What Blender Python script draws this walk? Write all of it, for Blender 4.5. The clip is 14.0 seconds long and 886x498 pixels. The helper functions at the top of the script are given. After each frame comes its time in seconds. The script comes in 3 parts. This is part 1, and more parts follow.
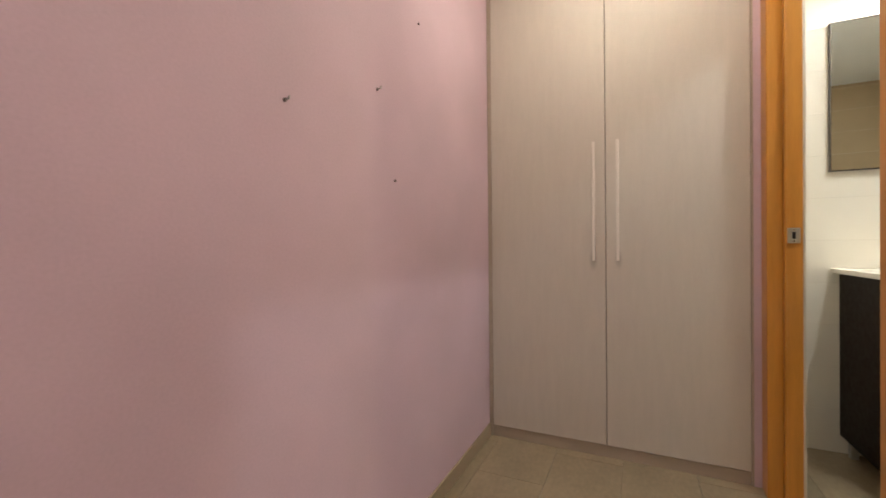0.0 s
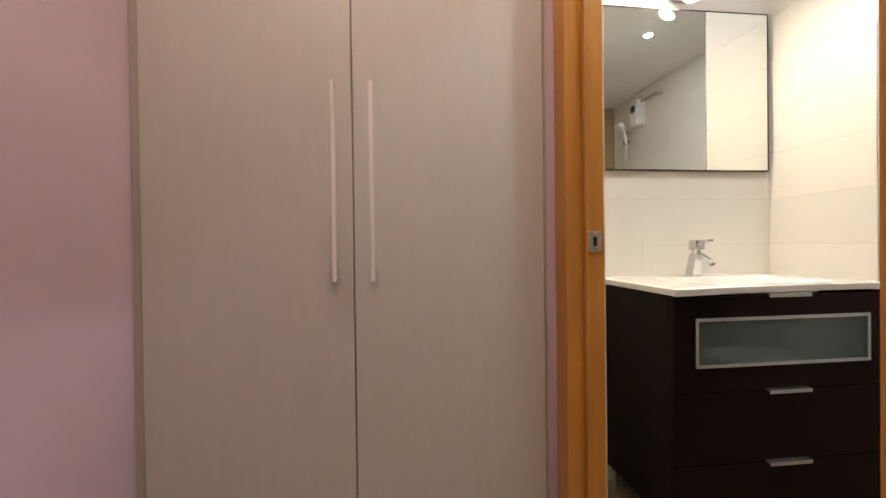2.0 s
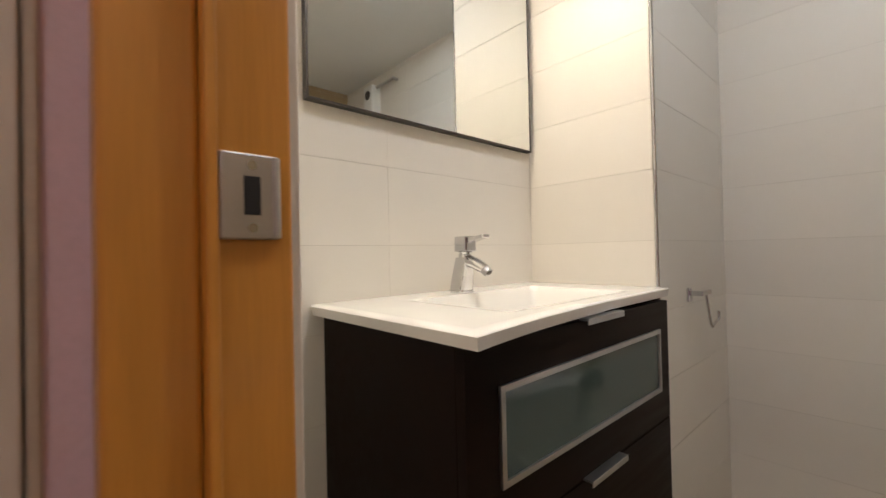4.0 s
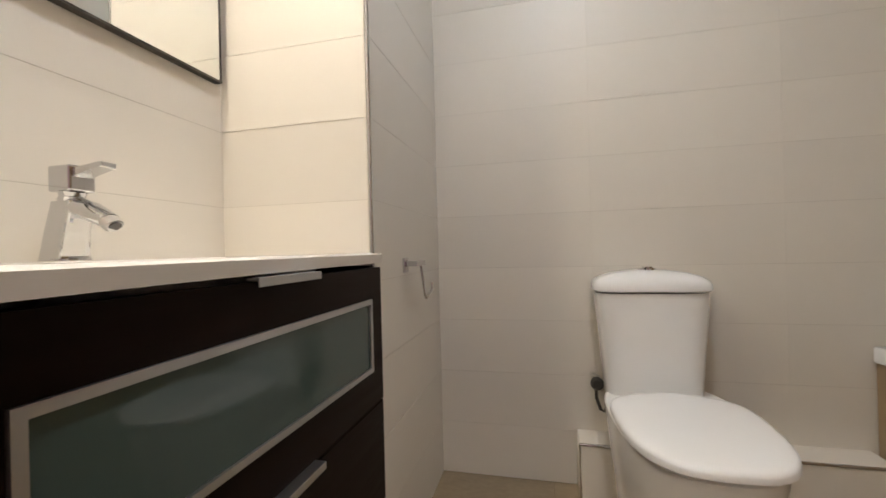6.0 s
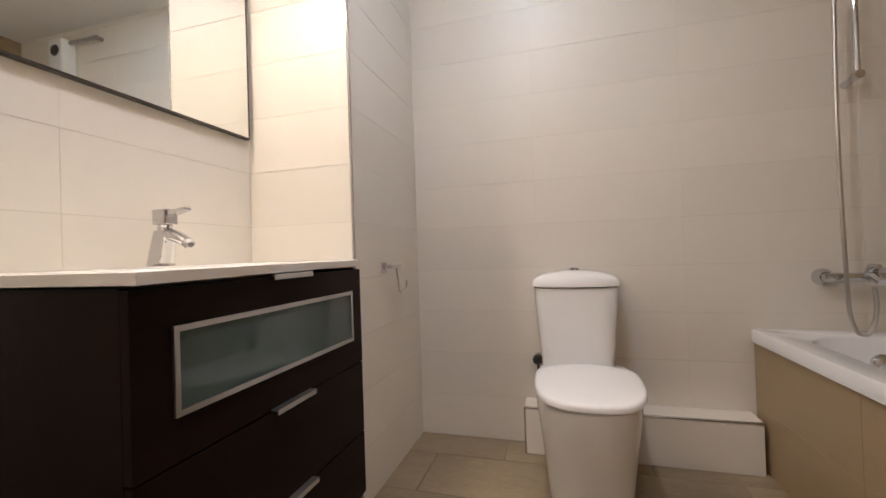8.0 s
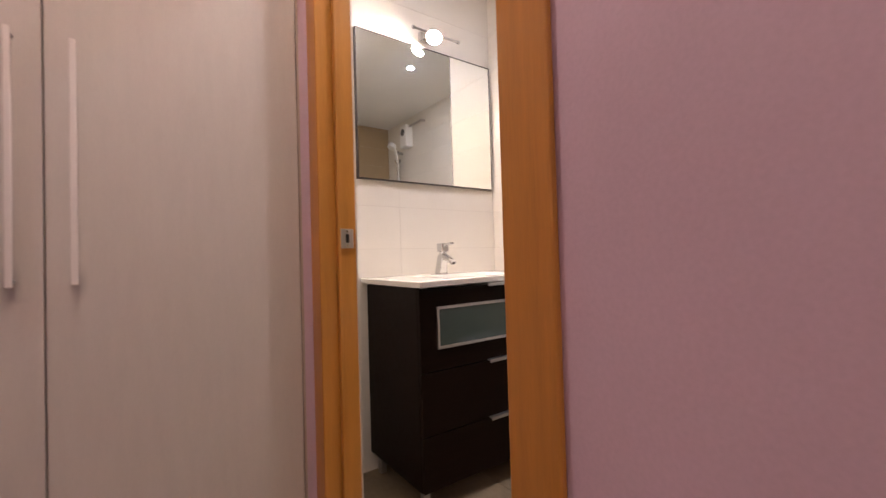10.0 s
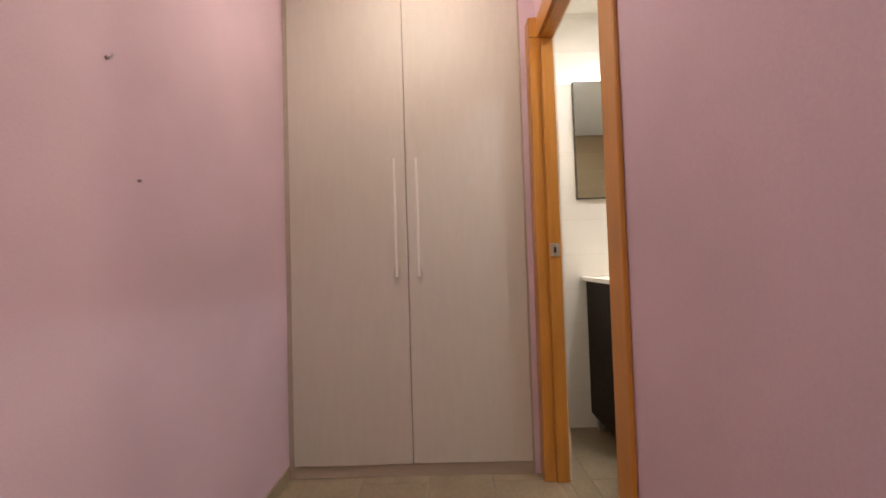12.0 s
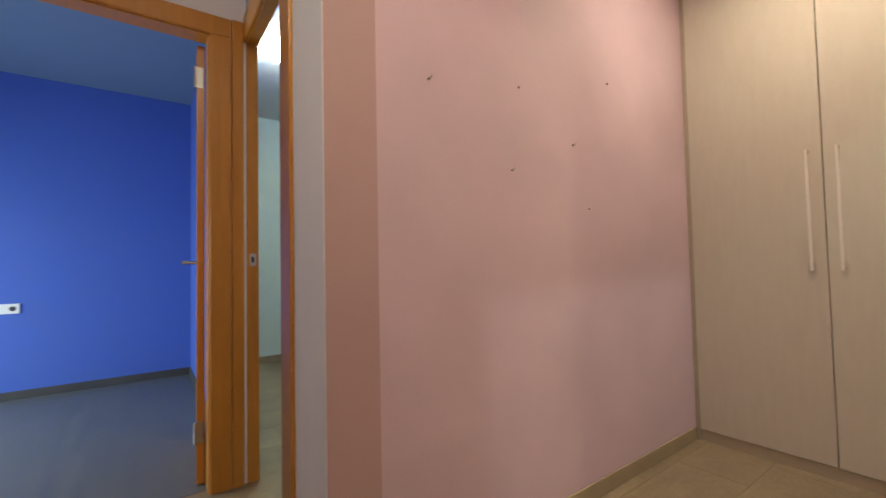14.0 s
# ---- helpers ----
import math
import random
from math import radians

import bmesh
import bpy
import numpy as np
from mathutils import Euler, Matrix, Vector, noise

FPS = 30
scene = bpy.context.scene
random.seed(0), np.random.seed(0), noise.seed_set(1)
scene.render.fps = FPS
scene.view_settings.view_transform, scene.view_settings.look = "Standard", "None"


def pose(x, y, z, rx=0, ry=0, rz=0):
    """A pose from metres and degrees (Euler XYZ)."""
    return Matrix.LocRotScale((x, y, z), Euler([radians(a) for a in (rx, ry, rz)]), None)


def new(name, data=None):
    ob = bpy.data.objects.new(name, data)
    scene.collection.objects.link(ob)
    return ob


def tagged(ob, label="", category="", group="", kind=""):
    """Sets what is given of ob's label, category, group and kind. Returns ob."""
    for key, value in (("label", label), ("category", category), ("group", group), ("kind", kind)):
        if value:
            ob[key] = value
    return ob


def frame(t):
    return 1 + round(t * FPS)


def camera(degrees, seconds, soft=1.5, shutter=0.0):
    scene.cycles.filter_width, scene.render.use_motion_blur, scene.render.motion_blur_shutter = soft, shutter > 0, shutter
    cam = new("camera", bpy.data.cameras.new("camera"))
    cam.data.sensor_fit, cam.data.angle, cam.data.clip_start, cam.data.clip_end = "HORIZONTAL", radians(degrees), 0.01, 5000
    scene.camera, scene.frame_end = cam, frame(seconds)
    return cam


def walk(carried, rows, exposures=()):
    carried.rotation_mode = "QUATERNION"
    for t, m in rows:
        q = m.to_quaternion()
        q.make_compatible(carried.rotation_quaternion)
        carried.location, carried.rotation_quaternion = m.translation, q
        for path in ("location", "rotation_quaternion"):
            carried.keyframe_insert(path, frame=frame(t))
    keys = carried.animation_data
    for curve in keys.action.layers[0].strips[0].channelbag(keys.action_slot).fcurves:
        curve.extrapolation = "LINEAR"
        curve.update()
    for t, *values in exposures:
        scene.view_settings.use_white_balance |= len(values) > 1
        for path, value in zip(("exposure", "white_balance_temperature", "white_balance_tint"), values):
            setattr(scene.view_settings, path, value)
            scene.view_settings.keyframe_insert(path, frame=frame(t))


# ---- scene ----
cam = camera(94.5, 14.0, shutter=0.2)
# seconds, x, y, z, yaw, pitch, roll
ROWS = [
    (0.0, 0.400, 0.387, 1.032, 25.18, -0.41, 0.56),
    (0.5, 0.373, 0.532, 1.028, 15.74, -0.56, 0.60),
    (1.0, 0.310, 0.749, 1.035, 8.21, -0.50, 0.51),
    (1.5, 0.328, 1.009, 1.027, 1.13, -0.38, 0.67),
    (2.0, 0.390, 1.297, 1.054, -6.61, -0.47, 0.73),
    (2.2, 0.418, 1.404, 1.048, -9.77, -0.21, 0.74),
    (4.3, 0.945, 2.187, 1.002, -47.86, 0.25, 1.32),
    (4.5, 0.994, 2.226, 0.987, -51.80, -0.06, 1.30),
    (5.0, 1.119, 2.268, 0.938, -60.79, 0.05, 1.34),
    (5.5, 1.172, 2.248, 0.914, -69.30, 0.09, 1.36),
    (6.0, 1.159, 2.166, 0.910, -76.49, 0.14, 1.46),
    (6.5, 1.121, 2.053, 0.913, -80.89, 0.03, 1.43),
    (7.0, 1.022, 2.001, 0.905, -82.27, 0.14, 1.55),
    (7.2, 0.977, 1.987, 0.897, -81.80, 0.26, 1.61),
    (9.3, 0.568, 1.493, 0.980, -49.53, 0.97, 1.90),
    (9.5, 0.546, 1.419, 0.987, -45.26, 1.06, 1.79),
    (10.0, 0.469, 1.221, 0.995, -35.40, 1.11, 1.67),
    (10.5, 0.412, 1.019, 0.999, -26.61, 1.63, 1.85),
    (11.0, 0.404, 0.850, 1.019, -18.85, 1.76, 1.97),
    (11.5, 0.414, 0.659, 1.016, -10.29, 1.73, 2.18),
    (12.0, 0.458, 0.520, 1.019, 0.53, 1.84, 1.75),
    (12.5, 0.475, 0.359, 1.021, 12.86, 2.06, 1.70),
    (13.0, 0.533, 0.232, 1.025, 26.57, 2.04, 1.49),
    (13.5, 0.628, 0.107, 1.011, 40.67, 2.05, 1.41),
    (14.0, 0.764, -0.031, 1.023, 54.24, 2.03, 1.17),
]
EXPOSURES = [(0.0, 0.14, 6500, 3), (1.3, 0.12, 6500, 8), (2.2, -0.14, 6500, 11), (4.3, -0.36, 6450, 11), (7.2, -0.22, 6450, 12), (9.3, -0.12, 6600, 27), (10.5, 0.02, 6500, 21), (11.5, 0.12, 6500, 14), (12.5, 0.08, 6500, 11), (13.3, 0.08, 6900, 7), (14.0, 0.1, 7400, 2)]
walk(cam, [(t, pose(x, y, z, 90 + pitch, roll, yaw)) for t, x, y, z, yaw, pitch, roll in ROWS], EXPOSURES)

# ---- light strengths ----
BULB = 1180.0        # mirror lamp glass
SPOT = 560.0        # recessed bathroom lamp near the toilet wall
DOOR_SPOT = 1900.0   # recessed bathroom lamp near the doorway
HALL_SPOT = 930.0    # recessed corridor lamp and the added hall spot
BLUE_WINDOW = 85.0  # area lamp for daylight at the bedroom's unseen window
GREEN_LAMP = 110.0

world = bpy.data.worlds.new("world")
scene.world = world
world.use_nodes = True
wn = world.node_tree
sky = wn.nodes.new("ShaderNodeTexSky")
sky.sky_type, sky.sun_disc = "NISHITA", False
sky.sun_elevation, sky.sun_rotation = radians(35), radians(200)
wn.links.new(sky.outputs[0], wn.nodes["Background"].inputs[0])
wn.nodes["Background"].inputs[1].default_value = 0.1


# ---- materials ----
def material(name, color, rough=0.5, metal=0.0, var=0.06, scale=6.0, fine=80.0, bump=0.0, stretch=(1, 1, 1),
             piece=0.0, emit=0.0, transmission=0.0, coat=0.0, streak=0.0, spec=0.5, local=False, even=False, marks=()):
    m = bpy.data.materials.new(name)
    m.use_nodes = True
    nt = m.node_tree
    b = nt.nodes["Principled BSDF"]
    b.inputs["Metallic"].default_value = metal
    b.inputs["Roughness"].default_value = rough
    b.inputs["Transmission Weight"].default_value = transmission
    b.inputs["Coat Weight"].default_value = coat
    b.inputs["Specular IOR Level"].default_value = spec
    if emit:
        b.inputs["Emission Color"].default_value = (*color, 1)
        b.inputs["Emission Strength"].default_value = emit
        b.inputs["Base Color"].default_value = (*color, 1)
        return m
    coord = nt.nodes.new("ShaderNodeTexCoord")
    geo = nt.nodes.new("ShaderNodeNewGeometry")
    mp = nt.nodes.new("ShaderNodeMapping")
    nt.links.new(coord.outputs["Object"] if local else geo.outputs["Position"], mp.inputs["Vector"])
    mp.inputs["Scale"].default_value = stretch
    if piece:
        info = nt.nodes.new("ShaderNodeObjectInfo")
        comb = nt.nodes.new("ShaderNodeVectorMath")
        comb.operation = "SCALE"
        comb.inputs[0].default_value = (37.0, 11.0, 23.0)
        nt.links.new(info.outputs["Random"], comb.inputs["Scale"])
        nt.links.new(comb.outputs[0], mp.inputs["Location"])
    big = nt.nodes.new("ShaderNodeTexNoise")
    big.inputs["Scale"].default_value, big.inputs["Detail"].default_value = scale, 4
    small = nt.nodes.new("ShaderNodeTexNoise")
    small.inputs["Scale"].default_value, small.inputs["Detail"].default_value = fine, 3
    for n in (big, small):
        nt.links.new(mp.outputs[0], n.inputs["Vector"])
    add = nt.nodes.new("ShaderNodeMath")
    add.operation = "MULTIPLY_ADD"
    nt.links.new(big.outputs["Fac"], add.inputs[0])
    add.inputs[1].default_value = 1.4
    half = nt.nodes.new("ShaderNodeMath")
    half.operation = "MULTIPLY"
    half.inputs[1].default_value = 0.6 + streak
    nt.links.new(small.outputs["Fac"], half.inputs[0])
    nt.links.new(half.outputs[0], add.inputs[2])
    rng = nt.nodes.new("ShaderNodeMapRange")
    rng.inputs["From Min"].default_value, rng.inputs["From Max"].default_value = 0.6, 1.4 + streak
    rng.inputs["To Min"].default_value, rng.inputs["To Max"].default_value = 1 - var, 1 + var
    nt.links.new(add.outputs[0], rng.inputs["Value"])
    last = rng.outputs[0]
    if piece:
        pr = nt.nodes.new("ShaderNodeMapRange")
        pr.inputs["To Min"].default_value, pr.inputs["To Max"].default_value = 1 - piece, 1 + piece
        nt.links.new(info.outputs["Random"], pr.inputs["Value"])
        mul = nt.nodes.new("ShaderNodeMath")
        mul.operation = "MULTIPLY"
        nt.links.new(last, mul.inputs[0])
        nt.links.new(pr.outputs[0], mul.inputs[1])
        last = mul.outputs[0]
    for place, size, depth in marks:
        # a spot of its own shape: wardrobe dirt, or darker, lighter and shaded pink
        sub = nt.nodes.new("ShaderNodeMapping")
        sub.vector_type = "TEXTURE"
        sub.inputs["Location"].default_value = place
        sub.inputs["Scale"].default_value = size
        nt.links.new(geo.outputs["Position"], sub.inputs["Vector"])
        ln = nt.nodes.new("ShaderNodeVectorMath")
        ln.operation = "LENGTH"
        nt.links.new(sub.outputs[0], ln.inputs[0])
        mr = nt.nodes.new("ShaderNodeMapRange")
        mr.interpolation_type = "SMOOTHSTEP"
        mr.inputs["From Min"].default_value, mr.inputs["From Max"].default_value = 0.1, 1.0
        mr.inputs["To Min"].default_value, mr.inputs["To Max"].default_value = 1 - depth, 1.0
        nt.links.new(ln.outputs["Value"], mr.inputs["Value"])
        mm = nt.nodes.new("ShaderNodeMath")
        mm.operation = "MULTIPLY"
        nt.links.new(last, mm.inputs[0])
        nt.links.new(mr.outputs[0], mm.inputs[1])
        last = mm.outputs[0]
    col = nt.nodes.new("ShaderNodeVectorMath")
    col.operation = "SCALE"
    col.inputs[0].default_value = color
    nt.links.new(last, col.inputs["Scale"])
    nt.links.new(col.outputs[0], b.inputs["Base Color"])
    if not even and (not metal or rough > 0.15):
        rr = nt.nodes.new("ShaderNodeMapRange")
        rr.inputs["From Min"].default_value, rr.inputs["From Max"].default_value = 0.3, 0.7
        rr.inputs["To Min"].default_value, rr.inputs["To Max"].default_value = rough * 0.85, min(1, rough * 1.15)
        nt.links.new(big.outputs["Fac"], rr.inputs["Value"])
        nt.links.new(rr.outputs[0], b.inputs["Roughness"])
    if bump:
        bp = nt.nodes.new("ShaderNodeBump")
        bp.inputs["Strength"].default_value = bump
        bp.inputs["Distance"].default_value = 0.002
        nt.links.new(small.outputs["Fac"], bp.inputs["Height"])
        nt.links.new(bp.outputs[0], b.inputs["Normal"])
    return m


# mark at y 1.85, z 0.95 paints faint doorway shade; others vary the tone
PINK = material("pink_paint", (0.6, 0.445, 0.51), 0.75, var=0.1, scale=2.2, fine=160, bump=0.08,
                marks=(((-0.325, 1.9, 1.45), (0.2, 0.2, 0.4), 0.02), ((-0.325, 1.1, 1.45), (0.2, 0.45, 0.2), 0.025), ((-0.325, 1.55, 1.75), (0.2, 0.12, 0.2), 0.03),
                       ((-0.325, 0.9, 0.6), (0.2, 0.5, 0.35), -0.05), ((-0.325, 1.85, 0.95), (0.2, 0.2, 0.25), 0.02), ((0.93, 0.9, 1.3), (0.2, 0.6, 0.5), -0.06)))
# duller, browner pink for the wall end by the corner
PINK_DULL = material("dull_pink_paint", (0.47, 0.32, 0.32), 0.8, var=0.06, scale=4, fine=160, bump=0.1)
LILAC = material("pale_lilac_paint", (0.78, 0.78, 0.85), 0.8, var=0.04, scale=4, fine=160, bump=0.2)
WHITE_PAINT = material("white_ceiling_paint", (0.8, 0.79, 0.76), 0.85, var=0.03, scale=3, fine=140, bump=0.15)
BLUE = material("blue_paint", (0.055, 0.13, 0.5), 0.75, var=0.05, scale=4, fine=150, bump=0.2)
# white ceiling whose dim blue light is put into the base colour
BLUE_LIT_CEIL = material("blue_lit_white_paint", (0.14, 0.22, 0.34), 0.8, var=0.04, scale=4, fine=150)
GREEN = material("pale_green_paint", (0.62, 0.72, 0.66), 0.8, var=0.04, scale=4, fine=150, bump=0.2)
TILE = material("cream_wall_tile", (0.725, 0.68, 0.61), 0.42, var=0.012, scale=9, fine=240, piece=0.025, even=True)
TILE_BROWN = material("brown_wall_tile", (0.36, 0.26, 0.15), 0.3, var=0.04, scale=9, fine=200, piece=0.05, even=True)
GROUT = material("pale_grout", (0.59, 0.54, 0.47), 0.9, var=0.1, scale=12, fine=200)
FLOOR_TILE = material("beige_floor_tile", (0.275, 0.213, 0.138), 0.38, var=0.28, scale=5, fine=60, bump=0.08, piece=0.06, stretch=(1, 0.5, 1))
FLOOR_GROUT = material("brown_grout", (0.25, 0.19, 0.12), 0.9, var=0.1)
BASE_TILE = material("beige_skirting_tile", (0.33, 0.26, 0.17), 0.4, var=0.12, scale=8, fine=90, piece=0.05)
DARK_BASE = material("dark_grey_skirting", (0.06, 0.06, 0.06), 0.5, var=0.1)
GREY_FLOOR = material("grey_wood_floor", (0.13, 0.14, 0.14), 0.45, var=0.15, scale=4, fine=40, stretch=(0.4, 4, 1))
OAK = material("honey_oak_veneer", (0.5, 0.212, 0.034), 0.34, var=0.14, scale=5, fine=45, bump=0.08, stretch=(7, 7, 0.5), coat=0.15)
WARD = material("bleached_wood_laminate", (0.55, 0.495, 0.435), 0.62, var=0.055, scale=9, fine=110, bump=0.1, stretch=(4, 4, 0.6), streak=0.3,
                marks=(((0.214, 2.503, 0.96), (0.025, 0.1, 0.07), 0.32), ((0.328, 2.503, 0.96), (0.022, 0.1, 0.06), 0.26), ((0.2, 2.503, 1.06), (0.05, 0.1, 0.16), 0.08)))
WARD_DARK = material("wardrobe_carcass", (0.3, 0.25, 0.2), 0.6)
PLINTH = material("taupe_plinth", (0.42, 0.35, 0.28), 0.5, var=0.07, stretch=(0.3, 5, 5))
WENGE = material("wenge_laminate", (0.012, 0.006, 0.004), 0.42, spec=0.07, var=0.25, scale=8, fine=120, bump=0.02, stretch=(0.35, 5, 5), streak=0.15)
DARK = material("dark_gap", (0.01, 0.008, 0.007), 0.8)
CERAMIC = material("white_ceramic", (0.84, 0.84, 0.83), 0.07, var=0.01, coat=0.4)
ACRYLIC = material("white_acrylic", (0.78, 0.78, 0.78), 0.16, var=0.01, coat=0.2)
SEAT = material("white_seat_plastic", (0.85, 0.85, 0.85), 0.12, var=0.01)
COUNTER = material("white_resin_basin", (0.82, 0.795, 0.745), 0.14, var=0.01, coat=0.3)
CHROME = material("chrome", (0.62, 0.62, 0.63), 0.07, metal=1.0, var=0.02)
STEEL = material("brushed_steel", (0.52, 0.5, 0.48), 0.33, metal=1.0, var=0.08, fine=200)
ALU = material("matt_aluminium", (0.5, 0.5, 0.5), 0.38, metal=1.0, var=0.04)
IVORY = material("cream_handle", (0.74, 0.68, 0.62), 0.45, metal=0.0, var=0.04)
FROST = material("frosted_glass", (0.055, 0.085, 0.077), 0.05, var=0.02, scale=5, spec=0.5, even=True)
MIRROR = material("mirror_silver", (0.86, 0.88, 0.86), 0.015, metal=1.0, var=0.0)
BLACK = material("dark_brown_frame", (0.03, 0.022, 0.018), 0.4)
WHITE_PLASTIC = material("white_plastic", (0.8, 0.8, 0.78), 0.35, var=0.02)
PLUG = material("grey_plastic_plug", (0.16, 0.12, 0.12), 0.6)
RUBBER = material("dark_rubber", (0.04, 0.035, 0.03), 0.5)
LAMP_GLASS = material("lit_lamp_glass", (1.0, 0.88, 0.69), emit=BULB)
SPOT_GLASS = material("lit_spot_glass", (0.7, 0.86, 1.0), emit=SPOT)
DOOR_SPOT_GLASS = material("lit_door_spot_glass", (0.94, 0.96, 1.0), emit=DOOR_SPOT)
HALL_GLASS = material("lit_hall_spot", (1.0, 0.88, 0.73), emit=HALL_SPOT)
GREEN_GLASS = material("lit_ceiling_globe", (0.85, 1.0, 1.0), emit=GREEN_LAMP)


# ---- builders ----
def thing(name, x=0, y=0, z=0, label="", category="", group="", kind=""):
    ob = new(name)
    ob.empty_display_size = 0.05
    ob.matrix_world = pose(x, y, z)
    ob.matrix_basis = pose(x, y, z)
    return tagged(ob, label, category, group, kind)


def mesh_of(bm, mat, name="mesh", smooth=False):
    me = bpy.data.meshes.new(name)
    bmesh.ops.recalc_face_normals(bm, faces=bm.faces)
    if smooth:
        for f in bm.faces:
            f.smooth = True
        for e in bm.edges:
            e.smooth = e.calc_face_angle(0) < 0.75
    bm.to_mesh(me)
    bm.free()
    me.materials.append(mat)
    return me


def origin(ob):
    p = Vector((0, 0, 0))
    while ob is not None:
        p += ob.matrix_basis.translation
        ob = ob.parent
    return p


def part(name, bm, mat, parent, label="", smooth=False):
    """Links a bmesh given in world coordinates as one mesh under a thing or a part."""
    bmesh.ops.translate(bm, verts=bm.verts, vec=-origin(parent))
    ob = new(name, mesh_of(bm, mat, name, smooth))
    ob.parent = parent
    return tagged(ob, label)


def solid(name, bm, mat, label="", category="", kind="", smooth=False, group=""):
    return tagged(new(name, mesh_of(bm, mat, name, smooth)), label, category, group, kind)


def box(x0, x1, y0, y1, z0, z1, bevel=0.0, seg=2, bm=None):
    b = bmesh.new()
    bmesh.ops.create_cube(b, size=1, matrix=Matrix.LocRotScale(((x0 + x1) / 2, (y0 + y1) / 2, (z0 + z1) / 2), None,
                                                               (abs(x1 - x0), abs(y1 - y0), abs(z1 - z0))))
    if bevel:
        bmesh.ops.bevel(b, geom=b.edges[:], offset=bevel, segments=seg, profile=0.5, affect="EDGES")
    return b


def join(*bms):
    out = bms[0]
    for b in bms[1:]:
        me = bpy.data.meshes.new("tmp")
        b.to_mesh(me)
        b.free()
        out.from_mesh(me)
        bpy.data.meshes.remove(me)
    return out


def boxes(*dims):
    return join(*[box(*d) for d in dims])


def tube(points, r, seg=12, closed=False):
    """A round bar along a line of points."""
    pts = [Vector(p) for p in points]
    b = bmesh.new()
    rings = []
    side = None
    for i, p in enumerate(pts):
        d = (pts[min(i + 1, len(pts) - 1)] - pts[max(i - 1, 0)]).normalized()
        if side is None:
            side = d.orthogonal().normalized()
        side = (side - d * side.dot(d)).normalized()
        up = d.cross(side)
        rad = r[i] if isinstance(r, (list, tuple)) else r
        rings.append([b.verts.new(p + rad * (math.cos(a) * side + math.sin(a) * up)) for a in [2 * math.pi * k / seg for k in range(seg)]])
    for a, c in zip(rings, rings[1:]):
        for k in range(seg):
            b.faces.new((a[k], a[(k + 1) % seg], c[(k + 1) % seg], c[k]))
    b.faces.new(rings[0][::-1])
    b.faces.new(rings[-1])
    return b


def loft(rings, cap_low=True, cap_high=True):
    """Skins a list of closed rings of the same number of points."""
    b = bmesh.new()
    vs = [[b.verts.new(p) for p in ring] for ring in rings]
    n = len(vs[0])
    for a, c in zip(vs, vs[1:]):
        for k in range(n):
            b.faces.new((a[k], a[(k + 1) % n], c[(k + 1) % n], c[k]))
    if cap_low:
        b.faces.new(vs[0][::-1])
    if cap_high:
        b.faces.new(vs[-1])
    return b


def oval(cx, cy, z, rx_front, rx_back, ry, n=40, power=2.4):
    """A rounded ring that reaches rx_front towards -x and rx_back towards +x."""
    out = []
    for k in range(n):
        a = 2 * math.pi * k / n
        c, s = math.cos(a), math.sin(a)
        u = math.copysign(abs(c) ** (2 / power), c)
        v = math.copysign(abs(s) ** (2 / power), s)
        out.append((cx + u * (rx_back if c > 0 else rx_front), cy + v * ry, z))
    return out


def disc(x, y, z, r, h, seg=28):
    return tube([(x, y, z), (x, y, z + h)], r, seg)


# ---- large structure ----
H = 2.535  # bathroom ceiling
HC = 2.62  # corridor ceiling
tagged(solid("floor", box(-4.05, 3.0, -2.7, 3.2, -0.1, -0.012), FLOOR_GROUT), "brown grout bed under beige floor tiles", "floor", kind="structure")
FLOOR = bpy.data.objects["floor"]


def wall(name, dims, mat, label, category="wall"):
    return solid(name, boxes(*dims), mat, label, category, "structure")


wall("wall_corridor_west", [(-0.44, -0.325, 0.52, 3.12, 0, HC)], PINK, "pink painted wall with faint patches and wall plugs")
wall("wall_corner_return", [(-0.44, -0.325, 0.36, 0.52, 0, HC)], PINK_DULL, "duller brownish pink wall end beside the corner")
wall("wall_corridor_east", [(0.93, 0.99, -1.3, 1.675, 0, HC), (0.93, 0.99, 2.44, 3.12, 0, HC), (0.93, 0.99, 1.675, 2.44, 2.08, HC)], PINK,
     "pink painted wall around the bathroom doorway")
wall("wall_corridor_north", [(-0.44, 0.99, 3.12, 3.22, 0, HC)], PINK, "plain wall behind the fitted wardrobe")
wall("wall_hall_south", [(-1.5, 0.99, -1.4, -1.3, 0, HC)], LILAC, "plain pale wall closing the hall")
wall("wall_hall_north", [(-0.71, -0.3268, 0.357, 0.41, 0, HC), (-1.5, -1.41, 0.357, 0.41, 0, HC), (-1.41, -0.71, 0.357, 0.41, 2.14, HC)], LILAC,
     "pale lilac wall beside the sliding-door opening")
wall("wall_hall_west", [(-1.5, -1.4, -1.3, -0.6, 0, HC), (-1.5, -1.4, 0.215, 0.357, 0, HC), (-1.5, -1.4, -0.6, 0.215, 2.14, HC)], LILAC,
     "pale wall around the blue bedroom's door")
solid("ceiling", boxes((-1.5, 0.99, -1.4, 0.425, HC, HC + 0.1), (-0.44, 0.99, 0.425, 3.22, HC, HC + 0.1)), WHITE_PAINT, "white painted corridor ceiling", "ceiling", "structure")
